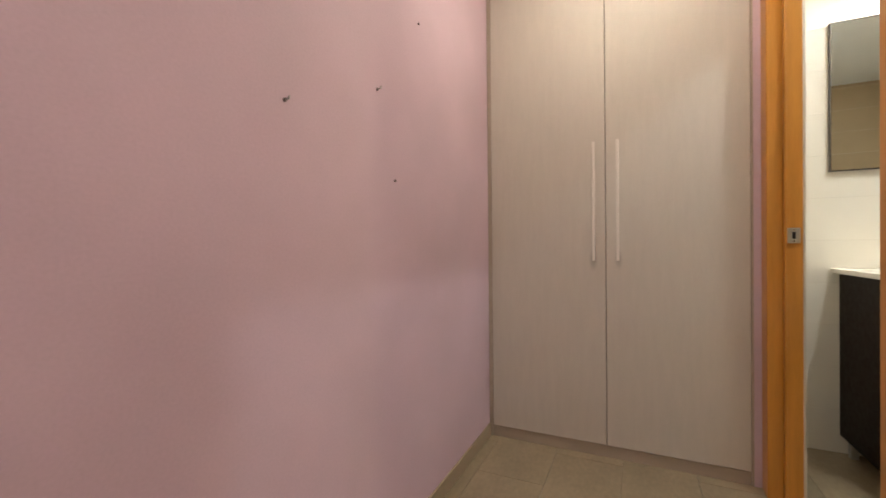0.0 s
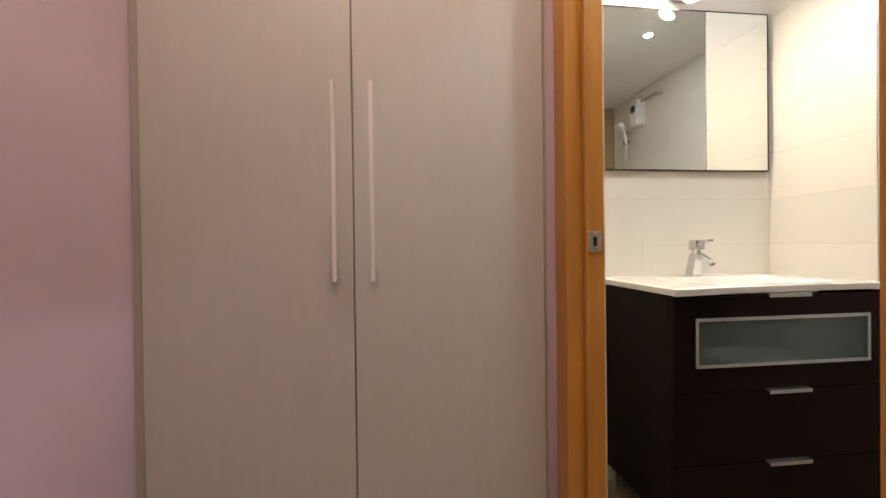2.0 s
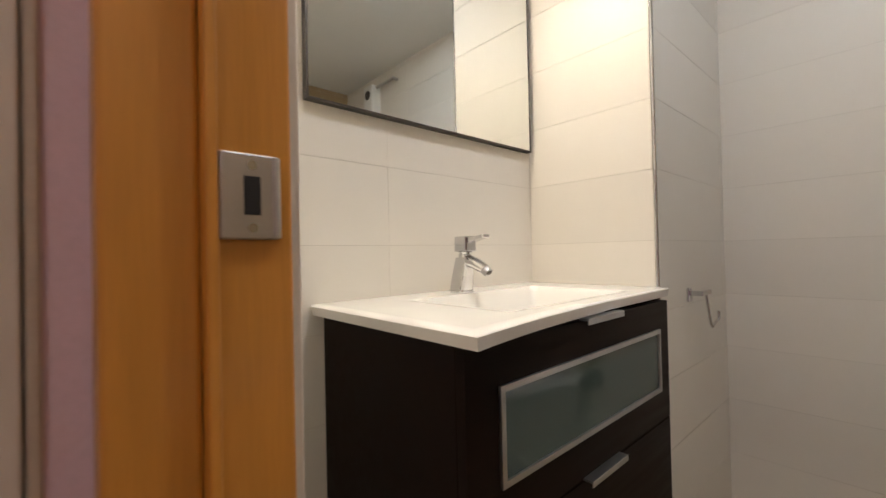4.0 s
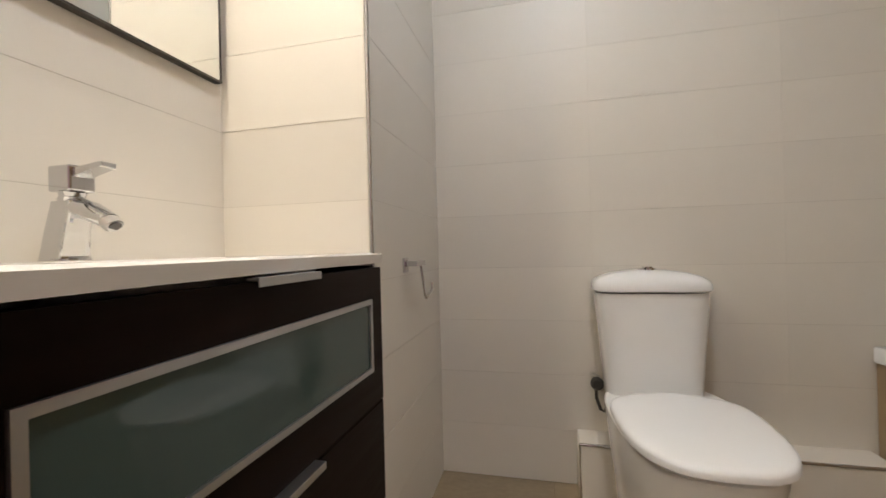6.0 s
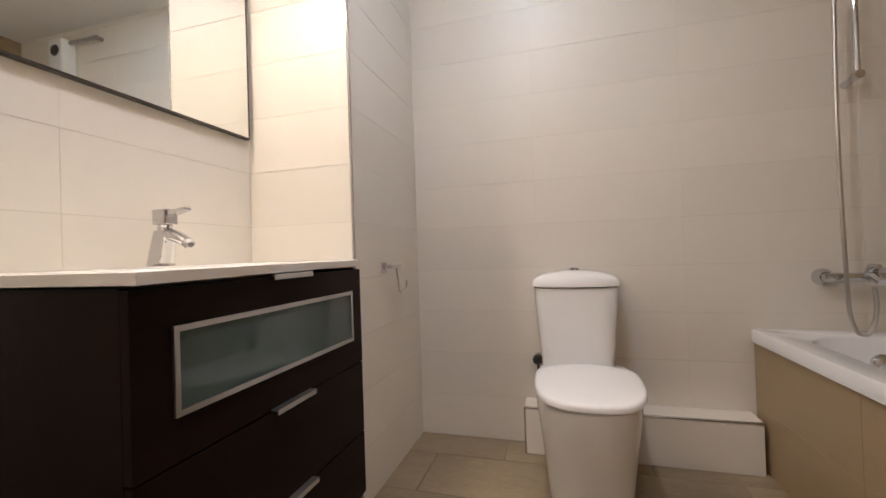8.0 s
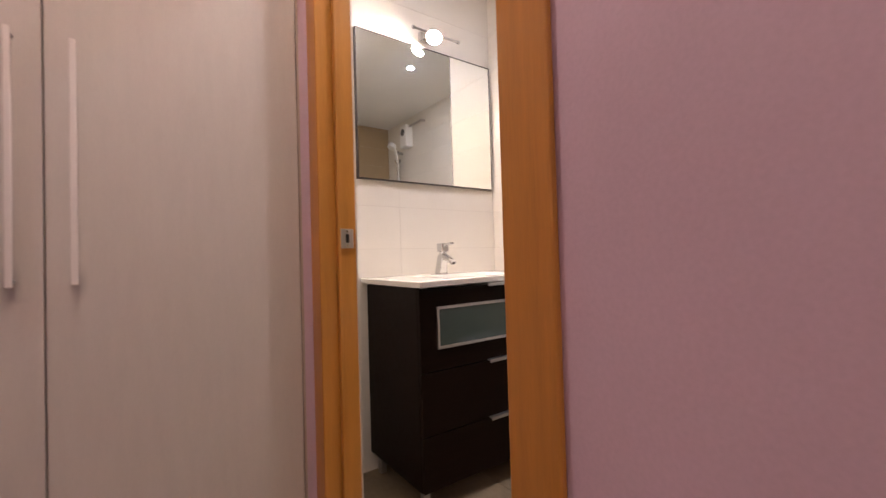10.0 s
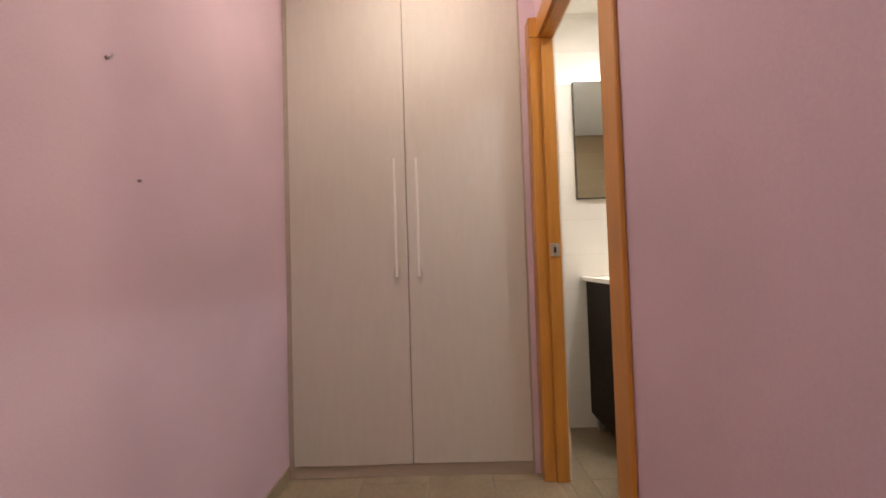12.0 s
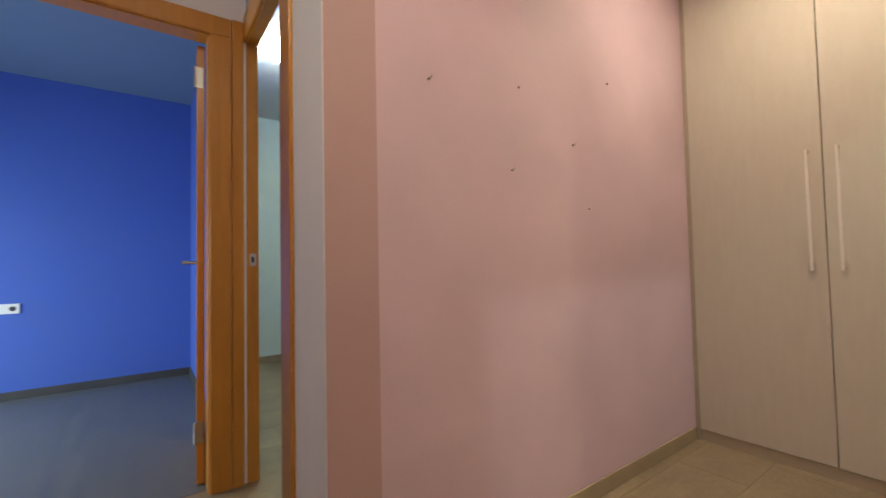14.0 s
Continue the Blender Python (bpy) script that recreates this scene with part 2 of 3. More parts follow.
# blue bedroom
wall("wall_blue_west", [(-4.05, -3.95, -2.6, 0.41, 0, 2.65)], BLUE, "saturated blue painted bedroom wall")
wall("wall_blue_north", [(-3.95, -1.5, 0.31, 0.41, 0, 2.65)], BLUE, "blue painted bedroom side wall")
wall("wall_blue_south", [(-3.95, -3.3, -2.7, -2.6, 0, 2.65), (-1.9, -1.5, -2.7, -2.6, 0, 2.65), (-3.3, -1.9, -2.7, -2.6, 0, 0.3),
                         (-3.3, -1.9, -2.7, -2.6, 1.6, 2.65)], BLUE, "blue bedroom wall with an opening added for the unseen window")
wall("wall_blue_east", [(-1.5, -1.4, -2.7, -1.4, 0, 2.65)], BLUE, "blue bedroom wall beside the hall")
solid("ceiling_blue", box(-4.05, -1.4, -2.7, 0.41, 2.65, 2.75), BLUE_LIT_CEIL, "white bedroom ceiling with the room's blue light in its colour", "ceiling", "structure")
solid("floor_blue", box(-3.95, -1.45, -2.6, 0.31, -0.012, 0.002), GREY_FLOOR, "grey wood-look bedroom floor", "floor", "structure")
# pale green room
wall("wall_green_west", [(-4.05, -3.95, 0.41, 3.1, 0, 2.65)], GREEN, "pale green painted wall of the next room")
wall("wall_green_north", [(-4.05, -0.44, 3.1, 3.2, 0, 2.65)], GREEN, "plain pale green wall closing the next room")
solid("ceiling_green", box(-4.05, -0.44, 0.425, 3.2, 2.65, 2.75), WHITE_PAINT, "white ceiling of the pale green room", "ceiling", "structure")
solid("wall_green_upper", boxes((-0.44, -0.34, 0.425, 3.2, HC + 0.02, 2.75), (-1.5, -0.44, 0.38, 0.42, HC + 0.02, 2.75), (-1.5, -1.4, -1.4, 0.36, HC + 0.02, 2.75)), WHITE_PAINT,
      "plain wall head above the corridor ceiling", "wall", "structure")
# bathroom shell, behind its tiles
wall("wall_bath_north", [(0.992, 2.16, 3.0215, 3.13, 0, H)], GROUT, "cream tiled wall behind the washbasin")
wall("wall_bath_pillar", [(2.1245, 2.9, 2.5815, 3.13, 0, H)], GROUT, "cream tiled pillar beside the washbasin")
wall("wall_bath_east", [(2.8015, 2.91, 0.33, 2.59, 0, H)], GROUT, "cream tiled wall behind the toilet")
wall("wall_bath_south", [(0.992, 2.9, 0.33, 0.4285, 0, H)], GROUT, "brown tiled wall behind the bathtub")
wall("wall_bath_west", [(0.992, 1.0025, 0.41, 1.675, 0, H), (0.992, 1.0025, 2.44, 3.03, 0, H), (0.992, 1.0025, 1.675, 2.44, 2.08, H)], GROUT,
     "cream tiled wall beside the doorway")
solid("ceiling_bath", box(0.99, 2.91, 0.33, 3.13, H, H + 0.1), WHITE_PAINT, "white painted bathroom ceiling", "ceiling", "structure")


# ---- doors ----
def doorway(name, label, axis, face, back, a0, a1, top, out, casing=0.09, thick=0.014, sides=(1, 1)):
    """A door lining with casings on one face; axis 'y': the opening runs along y in a wall across x."""
    d = thing(name, label=label, category="door", kind="structure")

    def put(n, u0, u1, v0, v1, z0, z1, bev=0.003):
        dims = (v0, v1, u0, u1, z0, z1) if axis == "y" else (u0, u1, v0, v1, z0, z1)
        part(n, box(*dims, bev), OAK, d)
    lo, hi = min(face, back), max(face, back)
    put("lining", a0 - 0.02, a0, lo, hi, 0, top)
    put("lining", a1, a1 + 0.02, lo, hi, 0, top)
    put("lining_head", a0 - 0.02, a1 + 0.02, lo, hi, top, top + 0.02)
    f0, f1 = sorted((face, face + out * thick))
    if sides[0]:
        put("casing", a0 - 0.006 - casing, a0 - 0.006, f0, f1, 0, top + 0.006, 0.004)
    if sides[1]:
        put("casing", a1 + 0.006, a1 + 0.006 + casing, f0, f1, 0, top + 0.006, 0.004)
    put("casing_head", a0 - 0.006 - casing * sides[0], a1 + 0.006 + casing * sides[1], f0, f1, top + 0.006, top + 0.006 + casing, 0.004)
    return d


bath_door = doorway("door_1", "honey oak lining of an open pocket-door opening", "y", 0.93, 0.99, 1.695, 2.42, 2.06, -1, 0.1, sides=(1, 0))
part("casing", box(0.876, 0.93, 2.426, 2.506, 0, 2.066, 0.004), OAK, bath_door)
part("casing_head", box(0.876, 0.93, 2.428, 2.506, 2.068, 2.166, 0.004), OAK, bath_door)
part("door_stop", box(0.93, 0.938, 2.412, 2.42, 0, 2.06, 0.002), OAK, bath_door)
# strike plate in the far jamb
plate = part("strike_plate", box(0.939, 0.978, 2.415, 2.42, 1.03, 1.09, 0.0015), STEEL, bath_door, "worn steel strike plate")
part("latch_hole", box(0.954, 0.965, 2.4142, 2.4156, 1.047, 1.074), DARK, plate)
for zz in (1.038, 1.082):
    part("screw", tube([(0.9595, 2.4152, zz), (0.9595, 2.4142, zz)], 0.0035, 14), CHROME, plate)
part("lip", tube([(0.976, 2.418, 1.031), (0.976, 2.418, 1.089)], 0.004, 12), STEEL, plate, smooth=True)

blue_door = doorway("door_2", "honey oak bedroom door standing open", "y", -1.4, -1.5, -0.56, 0.195, 2.12, 1)
part("corner_post", box(-1.4, -1.384, 0.293, 0.343, 0, 2.22, 0.003), OAK, blue_door)


def swung(bm):
    """Turns a piece of the bedroom door about its hinges."""
    bmesh.ops.rotate(bm, verts=bm.verts, cent=(-1.51, 0.192, 0), matrix=Matrix.Rotation(radians(-5.5), 3, "Z"))
    return bm


leaf = part("leaf", swung(box(-2.22, -1.51, 0.157, 0.192, 0.008, 2.11, 0.003)), OAK, blue_door, "open honey oak door leaf")
part("handle_rose", swung(box(-2.2, -2.16, 0.148, 0.157, 0.96, 1.16, 0.003)), STEEL, leaf)
part("handle", swung(join(tube([(-2.18, 0.152, 1.06), (-2.18, 0.08, 1.06)], 0.01), tube([(-2.185, 0.083, 1.06), (-2.07, 0.083, 1.06)], 0.01))), STEEL, leaf, "steel lever handle", True)
for zz in (0.2, 1.9):
    part("hinge", join(tube([(-1.506, 0.152, zz), (-1.506, 0.152, zz + 0.1)], 0.007), box(-1.512, -1.507, 0.157, 0.185, zz, zz + 0.1, 0.001)), ALU, leaf, "pale metal hinge")
part("latch_face", swung(box(-2.2215, -2.2195, 0.164, 0.186, 0.97, 1.15)), STEEL, leaf)
green_door = doorway("door_3", "honey oak lining of a sliding-door opening", "x", 0.357, 0.41, -1.39, -0.73, 2.12, -1, 0.12, sides=(0, 1))
gplate = part("strike_plate", box(-1.39, -1.385, 0.367, 0.397, 1.03, 1.09, 0.001), STEEL, green_door)
part("latch_hole", box(-1.3852, -1.3842, 0.376, 0.387, 1.047, 1.073), DARK, gplate)


# ---- skirting ----
def skirting(name, dims, label, mat=BASE_TILE):
    return solid(name, box(*dims, 0.003), mat, label, "skirting", "structure")


skirting("baseboard_1", (-0.325, -0.316, 0.52, 2.5, 0, 0.07), "beige tile skirting along the pink wall")
skirting("baseboard_2", (0.921, 0.93, -1.3, 1.59, 0, 0.07), "beige tile skirting along the corridor wall")
skirting("baseboard_3", (-0.6, -0.325, 0.348, 0.357, 0, 0.07), "beige tile skirting at the corner")
skirting("baseboard_4", (-3.95, -3.94, -2.6, 0.31, 0, 0.07), "dark grey skirting below the blue wall", DARK_BASE)
skirting("baseboard_5", (-3.95, -3.94, 0.41, 3.1, 0, 0.07), "grey skirting below the pale green wall")
skirting("baseboard_6", (-3.94, -1.5, 0.301, 0.31, 0, 0.07), "dark grey skirting along the bedroom side wall", DARK_BASE)


# ---- fitted wardrobe ----
def wardrobe():
    w = thing("fitted_wardrobe", 0.27, 2.8, 0, "bleached wood fitted wardrobe with two tall closed doors", "wardrobe")
    part("carcass", boxes((-0.34, 0.9, 2.53, 3.1, 0.06, 2.61)), WARD_DARK, w)
    part("side_trim", box(-0.324, -0.303, 2.505, 2.53, 0, 2.615, 0.002), PLINTH, w)
    part("side_trim", box(0.842, 0.85, 2.503, 2.53, 0, 2.615, 0.002), PLINTH, w)
    part("plinth", box(-0.303, 0.842, 2.512, 2.53, 0.0, 0.058, 0.002), PLINTH, w, "taupe plinth board")
    for x0, x1, hx in ((-0.301, 0.2685, 0.2185), (0.2725, 0.84, 0.325)):
        d = part("door", box(x0, x1, 2.503, 2.524, 0.062, 2.605, 0.0015), WARD, w)
        h = part("handle", box(hx - 0.0065, hx + 0.0065, 2.47, 2.477, 0.955, 1.525, 0.003), IVORY, d, "slim cream bar handle")
        for zz in (0.967, 1.513):
            part("mount", tube([(hx, 2.476, zz), (hx, 2.503, zz)], 0.005, 12), STEEL, h, smooth=True)
    return w


wardrobe()
solid("wall_wardrobe_post", box(0.85, 0.928, 2.508, 2.56, 0, HC), PINK, "narrow pink painted post beside the wardrobe", "wall", "structure")

# wall plugs and screws left in the pink wall
for k, (yy, zz, long) in enumerate(((1.457, 1.522, 1), (1.732, 1.857, 0), (1.557, 1.251, 0), (0.712, 1.628, 1), (1.084, 1.37, 1), (1.13, 1.698, 0))):
    s = thing("wall_plug", -0.325, yy, zz, "small grey wall plug with a bent screw in pink plaster" if long else "small dark wall plug set into pink plaster", "wall plug", "wall plugs")
    part("plug", tube([(-0.327, yy, zz), (-0.321, yy, zz)], 0.0045, 10), PLUG, s)
    if long:
        part("screw", join(tube([(-0.323, yy, zz), (-0.31, yy, zz + 0.001)], 0.0022, 8), tube([(-0.311, yy, zz), (-0.309, yy, zz + 0.008)], 0.0022, 8)), STEEL, s)


# ---- washbasin unit ----
def vanity():
    v = thing("vanity_cabinet", 1.7, 2.8, 0, "dark wenge washbasin cabinet with a frosted glass panel", "cabinet")
    part("side_panel", box(1.3, 1.318, 2.575, 3.02, 0.09, 0.876, 0.001), WENGE, v)
    part("side_panel", box(2.092, 2.11, 2.575, 3.02, 0.09, 0.876, 0.001), WENGE, v)
    part("inner_panel", box(1.318, 2.092, 2.6, 2.615, 0.108, 0.85), WENGE, v)
    part("bottom_panel", box(1.318, 2.092, 2.6, 3.0, 0.09, 0.108), WENGE, v)

    def front(z0, z1, hole=None):
        # panel with an optional rectangular hole
        x0, x1 = 1.3, 2.108
        if not hole:
            return box(x0, x1, 2.555, 2.574, z0, z1, 0.0015)
        a, b, c, d = hole
        return boxes((x0, a, 2.555, 2.574, z0, z1), (b, x1, 2.555, 2.574, z0, z1), (a, b, 2.555, 2.574, z0, c), (a, b, 2.555, 2.574, d, z1))
    for z0, z1, hole in ((0.092, 0.302, None), (0.306, 0.546, None), (0.55, 0.872, (1.377, 2.042, 0.633, 0.8))):
        d = part("drawer_front", front(z0, z1, hole), WENGE, v)
        if hole:
            a, b, c, e = hole
            part("glass_frame", boxes((a, b, 2.549, 2.558, c, c + 0.011), (a, b, 2.549, 2.558, e - 0.011, e),
                                      (a, a + 0.011, 2.549, 2.558, c + 0.011, e - 0.011), (b - 0.011, b, 2.549, 2.558, c + 0.011, e - 0.011)), ALU, d, "matt aluminium frame")
            part("pane", box(a + 0.011, b - 0.011, 2.554, 2.559, c + 0.011, e - 0.011), FROST, d, "greenish frosted glass pane")
        hz = z1 + 0.005
        part("handle", join(box(1.635, 1.795, 2.535, 2.556, hz - 0.003, hz + 0.002, 0.001), box(1.635, 1.795, 2.534, 2.537, hz - 0.011, hz + 0.002, 0.001)), ALU, d, "flat aluminium pull")
    for xx in (1.32, 2.065):
        for yy in (2.59, 2.96):
            part("leg", box(xx, xx + 0.03, yy, yy + 0.03, 0, 0.09, 0.003), ALU, v, "square metal foot")
    return v


vanity()


def basin_top():
    """A slab with a hollow curved front, deeper at one end, and a sloping rectangular bowl."""
    b = bmesh.new()
    nx, ny = 56, 34
    x0, x1, yb = 1.268, 2.118, 3.0185
    grid = []
    for i in range(nx + 1):
        u = 0.006 if i == 1 else 0.994 if i == nx - 1 else i / nx
        x = x0 + (x1 - x0) * u
        yf = 2.496 + 0.056 * (1 - (1 - u) ** 2.8)
        col = []
        for j in range(ny + 1):
            w = 0.009 if j == 1 else j / ny
            y = yf + (yb - yf) * w
            dx = min(max((x - 1.46) / 0.14, 0), max((1.97 - x) / 0.06, 0), 1)
            dy = min(max((y - 2.60) / 0.07, 0), max((2.905 - y) / 0.03, 0), 1)
            d = min(dx, dy)
            d = d * d * (3 - 2 * d)
            z = 0.907 - 0.083 * d
            if j == 0 or i in (0, nx):
                z -= 0.004
            col.append(b.verts.new((x, y, z)))
        grid.append(col)
    for i in range(nx):
        for j in range(ny):
            b.faces.new((grid[i][j], grid[i + 1][j], grid[i + 1][j + 1], grid[i][j + 1]))
    edge = [g[0] for g in grid] + grid[-1][1:] + [g[-1] for g in grid[::-1][1:]] + grid[0][::-1][1:-1]
    low = [b.verts.new((v.co.x + (0.005 if v.co.x < 1.3 else 0), v.co.y + (0.004 if v.co.y < 2.6 else 0), 0.8825)) for v in edge]
    for k in range(len(edge)):
        m = (k + 1) % len(edge)
        b.faces.new((edge[k], edge[m], low[m], low[k]))
    return b


basin = thing("washbasin", 1.7, 2.8, 0.878, "white bowed resin washbasin top on the dark cabinet", "washbasin")
part("top", basin_top(), COUNTER, basin, smooth=True)
part("drain", disc(1.72, 2.8, 0.8245, 0.022, 0.004), CHROME, basin, "chrome drain", True)


def tap():
    x, y, z = 1.68, 2.94, 0.908
    t = thing("basin_tap", x, y, z, "chrome single-lever mixer tap on the washbasin", "tap")
    # leaning tapered body
    rings = []
    for zz, hw, y0, y1 in ((0.0, 0.024, -0.022, 0.03), (0.008, 0.0225, -0.021, 0.029), (0.05, 0.02, -0.026, 0.022), (0.09, 0.0185, -0.033, 0.012), (0.106, 0.018, -0.034, 0.008)):
        ring = []
        for k in range(24):
            a = 2 * math.pi * (k + 0.5) / 24
            c, s = math.cos(a), math.sin(a)
            ring.append((x + hw * math.copysign(abs(c) ** 0.35, c), y + (y0 + y1) / 2 + (y1 - y0) / 2 * math.copysign(abs(s) ** 0.35, s), z + zz))
        rings.append(ring)
    body = loft(rings)
    bmesh.ops.bevel(body, geom=[e for e in body.edges if e.calc_face_angle(0) > 0.9], offset=0.0015, segments=2, affect="EDGES")
    part("body", body, CHROME, t)
    part("foot_ring", disc(x, y + 0.002, z, 0.03, 0.004), CHROME, t, smooth=True)
    part("neck", tube([(x, y - 0.014, z + 0.104), (x, y - 0.014, z + 0.112), (x, y - 0.014, z + 0.116), (x, y - 0.015, z + 0.124)], [0.0175, 0.0175, 0.0155, 0.0175], 24), CHROME, t, smooth=True)
    sp = part("spout", tube([(x, y - 0.018, z + 0.098), (x + 0.003, y - 0.05, z + 0.087), (x + 0.006, y - 0.078, z + 0.07)], [0.0185, 0.0175, 0.0145], 24), CHROME, t, smooth=True)
    part("aerator", tube([(x + 0.006, y - 0.077, z + 0.07), (x + 0.0068, y - 0.087, z + 0.06), (x + 0.007, y - 0.088, z + 0.0595)], [0.014, 0.0135, 0.011], 20), STEEL, sp, "dull spout nozzle", True)
    # dark disc paints the shade inside the nozzle's mouth
    part("nozzle_shade_disc", tube([(x + 0.0069, y - 0.0875, z + 0.0597), (x + 0.0071, y - 0.0892, z + 0.058)], 0.0095, 18), RUBBER, sp)
    part("cap", box(x - 0.0185, x + 0.0185, y - 0.036, y + 0.008, z + 0.123, z + 0.17, 0.004, 3), CHROME, t)
    lever = loft([[(x - w, yy, zz - h), (x + w, yy, zz - h), (x + w, yy, zz + h), (x - w, yy, zz + h)] for yy, zz, w, h in
                  ((y - 0.03, z + 0.156, 0.013, 0.009), (y - 0.05, z + 0.16, 0.0125, 0.006), (y - 0.085, z + 0.167, 0.0115, 0.0045), (y - 0.089, z + 0.168, 0.0105, 0.0035))])
    bmesh.ops.bevel(lever, geom=[e for e in lever.edges if e.calc_face_angle(0) > 0.9], offset=0.002, segments=2, affect="EDGES")
    part("lever", lever, CHROME, t)
    t.scale = (1.15, 1.05, 0.92)
    return t


tap()

mir = thing("wall_mirror", 1.68, 3.0, 1.37, "rectangular wall mirror with a thin dark frame", "mirror")
part("glass", box(1.262, 2.094, 2.996, 3.004, 1.38, 2.09), MIRROR, mir)
part("frame", boxes((1.258, 2.098, 2.9945, 3.016, 1.3755, 1.3805), (1.258, 2.098, 2.9945, 3.016, 2.0895, 2.094), (1.258, 1.2625, 2.9945, 3.016, 1.3805, 2.0895),
                    (2.0935, 2.098, 2.9945, 3.016, 1.3805, 2.0895)), BLACK, mir, "thin dark brown frame")


def mirror_lamp():
    x, y, z = 1.67, 2.925, 2.14
    t = thing("mirror_lamp", x, 3.0, z, "lit glass mirror lamp under a white reflector on a chrome bar", "lamp")
    part("wall_plate", box(x - 0.045, x + 0.045, 2.996, 3.02, z - 0.01, z + 0.04, 0.004), CHROME, t)
    part("arm", tube([(x, 2.998, z + 0.015), (x, y + 0.02, z + 0.02), (x, y, z + 0.005)], 0.007), CHROME, t, smooth=True)
    part("bar", tube([(x - 0.13, y, z), (x + 0.15, y, z)], 0.006), CHROME, t, smooth=True)
    for xx in (x - 0.13, x + 0.15):
        part("end_cap", tube([(xx - 0.006, y, z), (xx + 0.006, y, z)], 0.009, 14), CHROME, t, smooth=True)
    # bell-shaped reflector tilted towards the doorway, then the bulging glass
    tilt = Vector((0, 0, -1)).rotation_difference(Vector((-0.46, -0.3, -0.84))).to_matrix()

    def bell(profile):
        b = loft([oval(x, y, z + dz, q, q, q, 28, 2.0) for dz, q in profile])
        bmesh.ops.rotate(b, verts=b.verts, cent=(x, y, z), matrix=tilt)
        return b
    part("reflector", bell(((0.008, 0.014), (0.0, 0.022), (-0.014, 0.03), (-0.03, 0.04), (-0.03, 0.038), (-0.014, 0.028), (-0.002, 0.02), (0.005, 0.012))), WHITE_PLASTIC, t, "small white reflector", True)
    part("shade", bell(((-0.019, 0.028), (-0.024, 0.034), (-0.032, 0.033), (-0.039, 0.026), (-0.043, 0.014), (-0.044, 0.003))), LAMP_GLASS, t, "glowing white glass", True)
    return t


mirror_lamp()


# ---- recessed lamps ----
def downlight(x, y, glass, label, r=0.035, H=H):
    d = thing("recessed_downlight", x, y, H, label, "downlight")
    part("ring", tube([(x, y, H), (x, y, H - 0.006), (x, y, H - 0.008)], [r + 0.014, r + 0.013, r + 0.006], 32), STEEL, d, smooth=True)
    part("lens", disc(x, y, H - 0.0105, r, 0.002), glass, d, "lit lamp lens")


downlight(2.19, 1.97, SPOT_GLASS, "lit recessed ceiling spot near the toilet wall", 0.025)
downlight(1.52, 2.05, DOOR_SPOT_GLASS, "lit recessed ceiling spot near the bathroom doorway", 0.025)
downlight(0.36, 1.92, HALL_GLASS, "lit recessed ceiling spot in the corridor", H=HC)
# extra spot, out of view, added to even out the hall's brightness
downlight(0.33, -0.1, HALL_GLASS, "added unseen ceiling spot that brightens the hall", 0.037, H=HC)
gl = thing("ceiling_lamp", -2.3, 0.75, 2.65, "round lit ceiling lamp in the pale green room", "lamp")
part("base", disc(-2.3, 0.75, 2.62, 0.1, 0.03), WHITE_PLASTIC, gl)
part("globe", tube([(-2.3, 0.75, 2.62), (-2.3, 0.75, 2.59), (-2.3, 0.75, 2.56), (-2.3, 0.75, 2.55)], [0.13, 0.13, 0.09, 0.03], 28), GREEN_GLASS, gl, smooth=True)
# area lamp set low and tilted down to brighten the bedroom's lower walls
lamp = bpy.data.lights.new("window_daylight", "AREA")
lamp.shape, lamp.size, lamp.size_y, lamp.energy, lamp.color = "RECTANGLE", 1.4, 1.25, BLUE_WINDOW, (0.75, 0.87, 1.0)
new("window_daylight", lamp).matrix_world = pose(-2.6, -2.62, 0.95, 62, 0, 0)
# window is out of view, added to hold the area lamp
win = thing("window_1", -2.6, -2.65, 0.3, "unseen white framed window added around the bedroom's area lamp", "window", kind="structure")
part("window_frame", boxes((-3.3, -3.24, -2.69, -2.655, 0.3, 1.6), (-1.96, -1.9, -2.69, -2.655, 0.3, 1.6), (-3.24, -1.96, -2.69, -2.655, 0.3, 0.36), (-3.24, -1.96, -2.69, -2.655, 1.54, 1.6)), WHITE_PLASTIC, win)


